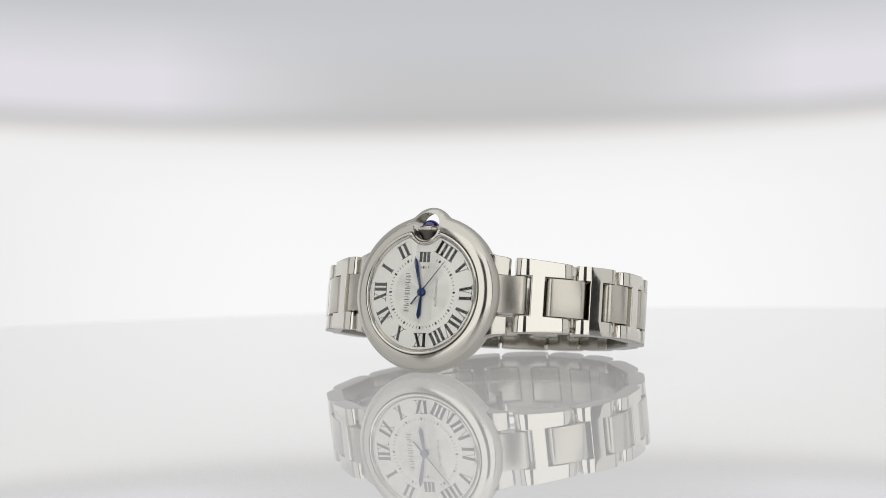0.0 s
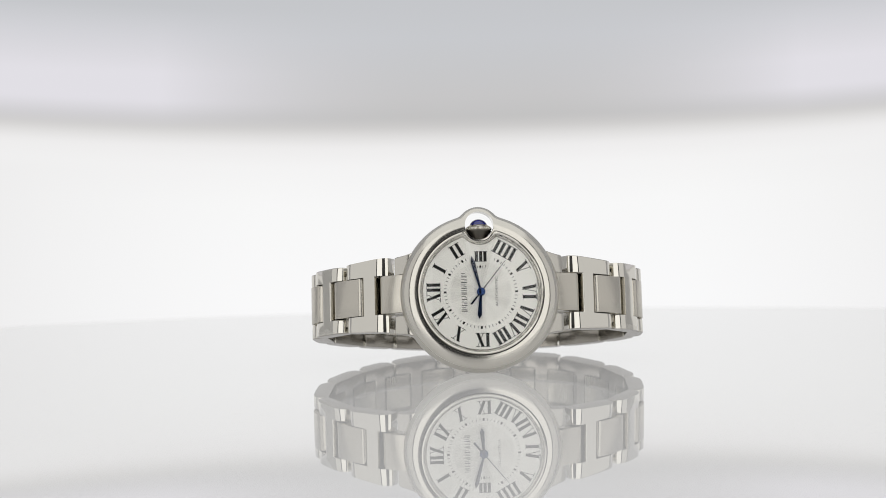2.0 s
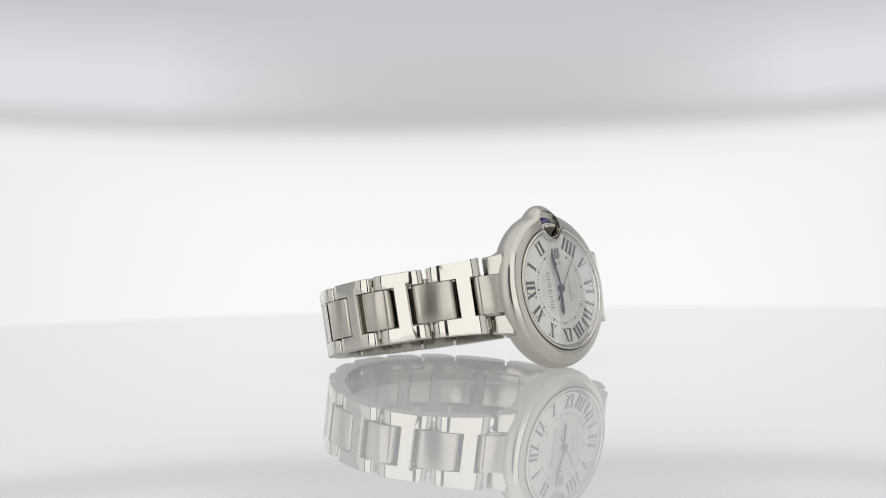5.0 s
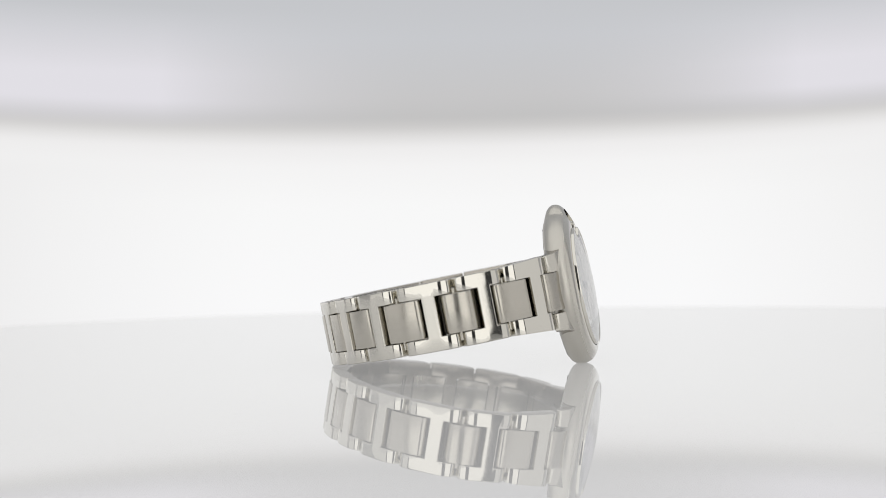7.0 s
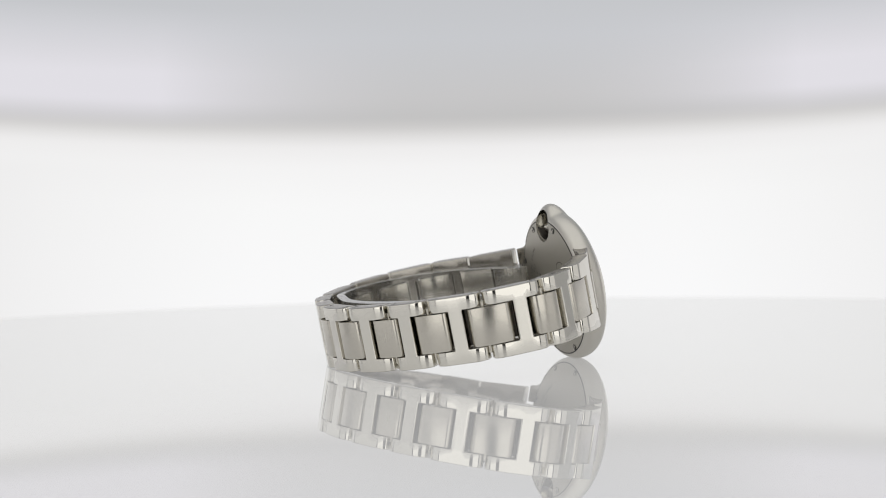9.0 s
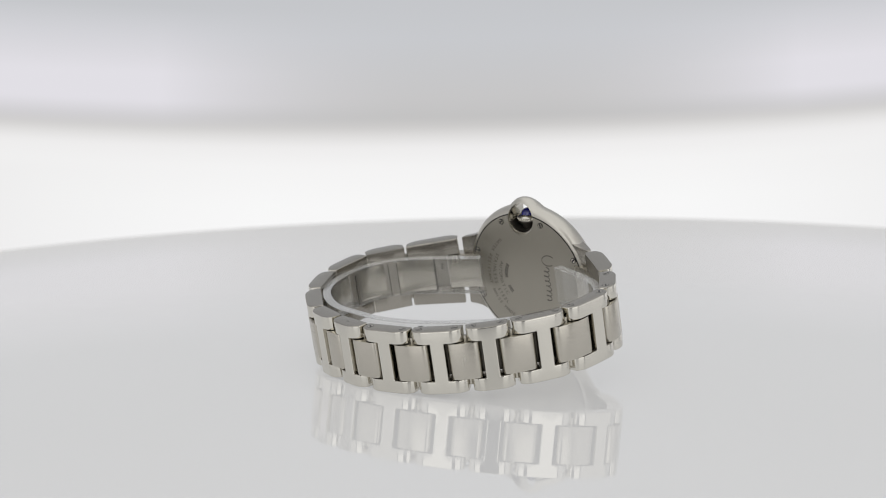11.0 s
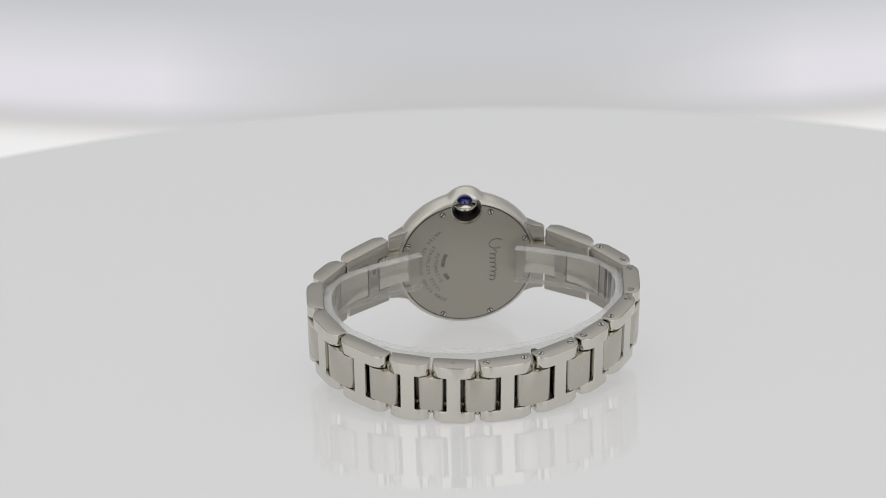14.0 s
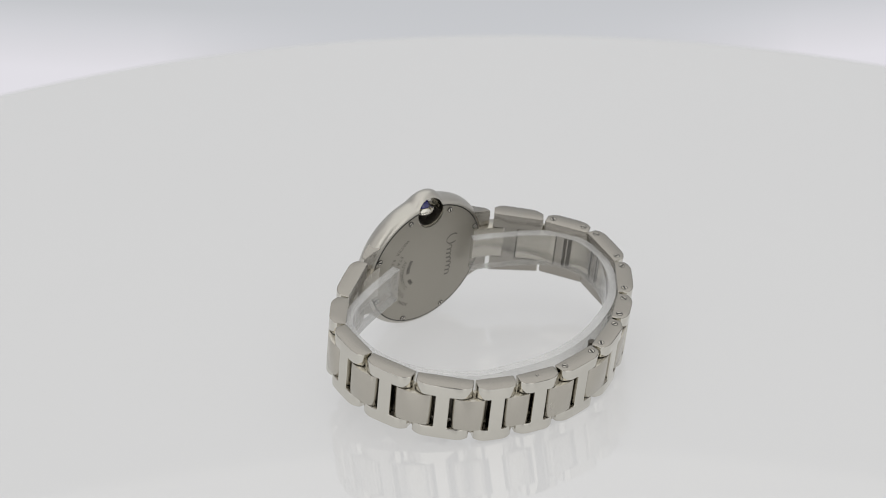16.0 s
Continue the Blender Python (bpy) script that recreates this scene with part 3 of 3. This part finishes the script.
def build_back():
    bm = bmesh.new()
    polar_plate(bm, lambda a: 15.5, lambda s: -5.85 - 0.75 * (1 - s ** 2.2), 1.0, 12, 160, -1)
    back = part("case_back", bm, BACK_STEEL, watch, "brushed steel case back held by screws")
    bm = bmesh.new()
    lathe(bm, [(0, -9), (3.7, -9), (3.5, -3), (0, -3)], 64, Matrix.Translation((0, CROWN_Y - 0.2, 0)))
    cut(back, [new("cutter", finish("cutter", bm, BACK_STEEL, MM))])
    joint = part("joint", ring_mesh(lambda a: [(15.45, -5.6), (15.45, -5.83), (15.78, -5.83), (15.78, -5.6)], 160), GROOVE, back, "dark joint line")
    bm = bmesh.new()
    lathe(bm, [(0, -9), (3.7, -9), (3.5, -3), (0, -3)], 64, Matrix.Translation((0, CROWN_Y - 0.2, 0)))
    cut(joint, [new("cutter", finish("cutter", bm, GROOVE, MM))])
    flip = Matrix.Rotation(math.pi, 4, "Y")
    for k, (x, y) in enumerate(BACK_SCREWS):
        bm = bmesh.new()
        s = math.hypot(x, y) / 15.5
        z = -5.85 - 0.75 * (1 - s ** 2.2)
        slotted_screw(bm, 0.56, Matrix.Translation((x, y, z - 0.11)) @ flip, 0.7 + k * 1.1)
        part("screw", bm, [SATIN, GROOVE], back, "small slotted steel screw")

    def engrave(bm):
        for v in bm.verts:
            s = math.hypot(v.co.x, v.co.y) / 15.5
            v.co = Vector((-v.co.x, v.co.y, -5.85 - 0.75 * (1 - s ** 2.2) - 0.018 - v.co.z * 0.3))
        part("engraving", bm, ENGRAVED, back, smooth=0)

    for words, r, start, step, size in (("WATER RESISTANT", 11.0, 127, 4.55, 1.2), ("SWISS MADE", 11.0, 201, 4.5, 1.2),
                                        ("STAINLESS STEEL", 9.3, 147, 5.6, 1.25), ("AUTOMATIC", 7.5, 155, 7.4, 1.25)):
        bm = bmesh.new()
        arc_text(bm, words, r, start, step, size)
        engrave(bm)
    for a0, a1 in ((148, 186), (203, 222)):
        bm = bmesh.new()
        for k in range(int((a1 - a0) / 3)):
            p, q = radians(a0 + 3 * k), radians(a0 + 3 * k + 2.2)
            prism(bm, [(5.3 * math.cos(p), 5.3 * math.sin(p)), (6.2 * math.cos(p), 6.2 * math.sin(p)), (6.2 * math.cos(q), 6.2 * math.sin(q)), (5.3 * math.cos(q), 5.3 * math.sin(q))][::-1], -0.02, 0.02)
        engrave(bm)
    # flourish in place of a maker's mark: an open hook and one waving engraved line
    bm = bmesh.new()
    hook = [(6.9 + 1.75 * math.cos(radians(a)), 5.0 + 1.25 * math.sin(radians(a))) for a in range(40, 320, 14)]
    wave = []
    for i in range(121):
        u = i / 120
        size = 0.55 + 0.28 * math.sin(u * 17 + 0.6) ** 2
        wave.append((6.15 + size * math.sin(u * 44), 3.2 - 8.4 * u + 0.42 * size * math.cos(u * 44 + 0.4)))
    for line in (hook, wave):
        line = [Vector((*p, 0)) for p in line]
        for a, b in zip(line, line[1:]):
            d = (b - a).normalized()
            n = Vector((-d.y, d.x, 0)) * (0.05 + 0.08 * abs(d.x))
            prism(bm, [tuple((a - n - d * 0.03).xy), tuple((b - n + d * 0.03).xy), tuple((b + n + d * 0.03).xy), tuple((a + n - d * 0.03).xy)], -0.02, 0.02)
    engrave(bm)


build_back()

# ---- bracelet ----
# Hinges between the links (x, z), from the twelve o'clock lug round to the six o'clock lug.
HINGES = [Vector(p) for p in ((-18.9, -6.0), (-28.4, -14.0), (-34.6, -23.5), (-32.5, -36.2), (-25.1, -45.8), (-17.5, -52.0), (-7.0, -57.1), (5.1, -58.3),
                              (14.8, -56.2), (23.4, -52.8), (32.5, -43.6), (37.0, -32.9), (36.3, -21.2), (29.9, -13.5), (18.9, -6.0))]
BAND_LIFT = 0.3                     # the band sits a little towards the crown's side
CENTRE = Vector((0, -30))


def link_frame(a, b):
    """The space of a link between two hinges: x along it, y outwards, z across the band."""
    d = (b - a).normalized()
    n = Vector((d.y, -d.x))
    if n.dot((a + b) / 2 - CENTRE) < 0:
        n = -n
    m = Matrix(((d.x, n.x, 0, (a.x + b.x) / 2), (0, 0, 1, BAND_LIFT), (d.y, n.y, 0, (a.y + b.y) / 2), (0, 0, 0, 1)))
    return m


def half_width(p):
    return 7.45 - 0.3 * min(1, max(0, (-p.y - 6) / 46))


def plate(bm, ss, ws, keep, outer, inner, m):
    """A thick plate over the cells of a grid that keep(i, j) holds."""
    top, low = {}, {}

    def at(store, i, j, f):
        if (i, j) not in store:
            store[i, j] = bm.verts.new(m @ Vector((ss[i], f(ss[i]), ws[j])))
        return store[i, j]

    cells = {(i, j) for i in range(len(ss) - 1) for j in range(len(ws) - 1) if keep(i, j)}
    for i, j in cells:
        q = ((i, j), (i + 1, j), (i + 1, j + 1), (i, j + 1))
        bm.faces.new([at(top, a, b, outer) for a, b in q])
        bm.faces.new([at(low, a, b, inner) for a, b in q[::-1]])
        for k, (di, dj) in enumerate(((0, -1), (1, 0), (0, 1), (-1, 0))):
            if (i + di, j + dj) not in cells:
                a, b = q[k], q[(k + 1) % 4]
                bm.faces.new((at(top, *a, outer), at(low, *a, inner), at(low, *b, inner), at(top, *b, outer)))
    return bm


def soften(bm, width, seg=2, angle=0.7):
    bmesh.ops.recalc_face_normals(bm, faces=bm.faces)
    bmesh.ops.bevel(bm, geom=[e for e in bm.edges if len(e.link_faces) == 2 and e.calc_face_angle(0) > angle], offset=width, segments=seg, affect="EDGES", profile=0.5, clamp_overlap=True)


SLOT, CROSS, FACET, CURL, GAP = 4.25, 1.5, 2.7, 3.5, 0.48
SHIFT = {0: -1.6, 1: -0.5, 2: -1.3, 3: -0.5, 12: 0.6, 13: 1.6}   # crossbars of the links near the case sit off the middle, towards it


def build_bracelet():
    n = len(HINGES) - 1
    for k in range(n):
        a, b = HINGES[k], HINGES[k + 1]
        L = (b - a).length
        half = L / 2 - 0.4
        hw = half_width((a + b) / 2)

        def outer(s, half=half):
            bend = max(0, abs(s) - (half - FACET))
            return 2.3 - 0.006 * s * s - (CURL - math.sqrt(CURL * CURL - bend * bend))

        def inner(s, half=half):
            edge = max(0, abs(s) - (half - 0.6)) / 0.6
            return -1.5 + 0.12 * (1 - math.sqrt(max(0, 1 - edge * edge)))

        side = [half - FACET + FACET * q / 12 for q in range(13)]
        mid = SHIFT.get(k, 0)
        ss = sorted({round(v, 4) for v in ([-v for v in side] + [mid - CROSS, mid - 0.8, mid, mid + 0.8, mid + CROSS] + side)})
        ws = [-hw, -SLOT, SLOT, hw]
        bm = bmesh.new()
        plate(bm, ss, ws, lambda i, j: j != 1 or (ss[i] >= mid - CROSS - 0.01 and ss[i + 1] <= mid + CROSS + 0.01), outer, inner, link_frame(a, b))
        if k in (0, n - 1):
            back, sign = link_frame(a, b).inverted(), -1 if k == 0 else 1
            for v in bm.verts:
                v.co.y = BAND_LIFT + (v.co.y - BAND_LIFT) * (1 + 0.05 * (1 + sign * (back @ v.co).x / half)) if abs(v.co.y - BAND_LIFT) > SLOT + 0.1 else v.co.y
        soften(bm, 0.24, 3)
        bmesh.ops.recalc_face_normals(bm, faces=bm.faces)
        bm.normal_update()
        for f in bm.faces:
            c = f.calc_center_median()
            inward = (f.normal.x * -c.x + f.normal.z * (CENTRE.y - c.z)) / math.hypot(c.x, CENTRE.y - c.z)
            # inward faces get the steel with shade in its colour
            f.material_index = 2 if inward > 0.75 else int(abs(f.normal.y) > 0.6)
        link = part("bracelet_link", bm, [POLISHED, FLANK, INNER_SHADED], watch, "polished H-shaped steel bracelet link", smooth=30)
        if k == n - 1:
            for q in range(3):
                bm = bmesh.new()
                box(bm, mid - 0.35 + 0.1 * q, mid + 0.4, -1.53, -1.45, 1.0 + 0.5 * q, 1.3 + 0.5 * q)
                bm.transform(link_frame(a, b))
                part("stamp_bar", bm, ENGRAVED, link, "tiny engraved stamp mark", smooth=0)
        if k < 8:
            spots = ((-half + 1.55, 0.1), (half - 1.55, 0.1)) if k < 7 else ((0.3, 0.2),)
            for q, (s, y) in enumerate(spots):
                bm = bmesh.new()
                slotted_screw(bm, 0.6 if k < 7 else 0.3, link_frame(a, b) @ Matrix.Translation((s, y, hw - 0.005)), 0.5 + 1.7 * k + q)
                part("screw", bm, [SATIN, GROOVE], link, "small slotted steel screw")
    # satin centre links that bridge the hinges
    for k in range(n + 1):
        p = HINGES[k]
        before = HINGES[k - 1] if k > 0 else None
        after = HINGES[k + 1] if k < n else None
        ends = []
        for q, off in ((before, -SHIFT.get(k - 1, 0)), (after, SHIFT.get(k, 0))):
            if q is None:
                d = Vector((13.2, -4.4)) if k == n else Vector((-13.2, -4.4))
                ends.append(d)
            else:
                ends.append(p + (q - p).normalized() * ((q - p).length / 2 + off - CROSS - GAP))
        m = link_frame(*ends)
        half = (ends[1] - ends[0]).length / 2
        sag = abs((m.inverted() @ Vector((p.x, 0, p.y))).y)

        def outer(s, half=half, sag=sag):
            edge = max(0, abs(s) - (half - 1.0)) / 1.0
            return 2.1 + sag * (1 - (s / half) ** 2) * 0.8 - 0.9 * (1 - math.sqrt(max(0, 1 - edge * edge)))

        def inner(s, half=half, sag=sag):
            return -1.5 + sag * (1 - (s / half) ** 2) * 0.8

        side = [half - 1.0 * (1 - math.sin(math.pi / 2 * q / 8)) for q in range(9)]
        ss = sorted({round(v, 4) for v in ([-v for v in side] + [half * q / 6 for q in range(-4, 5)] + side)})
        bm = bmesh.new()
        plate(bm, ss, [-4.08, 4.08], lambda i, j: True, outer, inner, m)
        soften(bm, 0.10)
        link = part("centre_link", bm, SATIN, watch, "satin-brushed steel centre link")
        # Added dark plate whose colour stands for the shade inside the slots.
        if 0 < k < n:
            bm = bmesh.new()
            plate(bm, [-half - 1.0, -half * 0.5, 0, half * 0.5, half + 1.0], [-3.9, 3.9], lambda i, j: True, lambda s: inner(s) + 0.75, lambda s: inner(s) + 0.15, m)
            part("slot_shade_plate", bm, DARK_STEEL_AND_SHADE, link, "added dark plate painting the shade deep in the slots")
        if 0 < k < n:
            bm = bmesh.new()
            mm = Matrix.Translation((p.x, 0, p.y)) @ Matrix.Rotation(radians(-90), 4, "X")
            lathe(bm, [(0, -5.6), (0.45, -5.6), (0.45, 5.6), (0, 5.6)], 14, mm)
            part("hinge_pin", bm, SATIN, watch)


build_bracelet()


def build_clasp_details():
    """The spring pin by the folding clasp."""
    bm = bmesh.new()
    lathe(bm, [(0, 7.2), (0.6, 7.2), (0.75, 7.05), (0.75, 2.5), (0, 2.5)], 24, Matrix.Translation((-7.7, 0, -54.55)) @ Matrix.Rotation(radians(-90), 4, "X"))
    part("clasp_pin", bm, DARK_STEEL_AND_SHADE, watch, "grey steel pin of the folding clasp")


build_clasp_details()


def build_collar():
    """A clear plastic strip that holds the bracelet open from inside."""
    collar = tagged(new("bracelet_collar"), "clear plastic support strip curled inside the bracelet", "support ring")
    pts = [Vector((-11.2, -8.3))] + [HINGES[k] + (CENTRE - HINGES[k]).normalized() * (4.2 if 5 < k < 9 else 3.4 if k in (5, 9) else 2.4) for k in range(1, 14)] + [Vector((11.2, -8.3))]
    fine = []
    for i in range(len(pts) - 1):
        p0, p1, p2, p3 = pts[max(0, i - 1)], pts[i], pts[i + 1], pts[min(len(pts) - 1, i + 2)]
        for q in range(8):
            t = q / 8
            fine.append(0.5 * (2 * p1 + (p2 - p0) * t + (2 * p0 - 5 * p1 + 4 * p2 - p3) * t * t + (3 * p1 - p0 - 3 * p2 + p3) * t ** 3))
    fine.append(pts[-1])
    for turn in range(12):
        fine = [fine[0]] + [(a + b * 2 + c) / 4 for a, b, c in zip(fine, fine[1:], fine[2:])] + [fine[-1]]
    rows = []
    for i, p in enumerate(fine):
        d = (fine[min(i + 1, len(fine) - 1)] - fine[max(i - 1, 0)]).normalized()
        n = Vector((d.y, -d.x))
        if n.dot(p - CENTRE) < 0:
            n = -n
        rows.append((p + n * 0.55, p - n * 1.3, 0.056 * max(0, -p.y - 8)))
    for name, low, high, mat, label in (("strip", -3.75, 4.75, CLEAR_PLASTIC, ""), ("upper_edge", 4.752, 4.9, CUT_PLASTIC, "frosted cut edge"), ("lower_edge", -3.9, -3.752, CUT_PLASTIC, "frosted cut edge")):
        bm = bmesh.new()
        rings = [[bm.verts.new((q.x, y + lift, q.y)) for q, y in ((a, low), (a, high), (b, high), (b, low))] for a, b, lift in rows]
        for p, q in zip(rings, rings[1:]):
            for k in range(4):
                bm.faces.new((p[k], q[k], q[(k + 1) % 4], p[(k + 1) % 4]))
        bm.faces.new(rings[0][::-1]), bm.faces.new(rings[-1])
        part(name, bm, mat, collar, label, smooth=30)
    return collar


collar = build_collar()


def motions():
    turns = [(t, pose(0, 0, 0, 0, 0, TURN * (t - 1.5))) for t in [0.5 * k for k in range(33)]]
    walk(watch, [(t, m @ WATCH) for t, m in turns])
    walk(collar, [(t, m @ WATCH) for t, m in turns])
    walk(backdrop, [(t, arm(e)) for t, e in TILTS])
    walk(photo_camera, [(t, arm(e)) for t, e in TILTS])


motions()
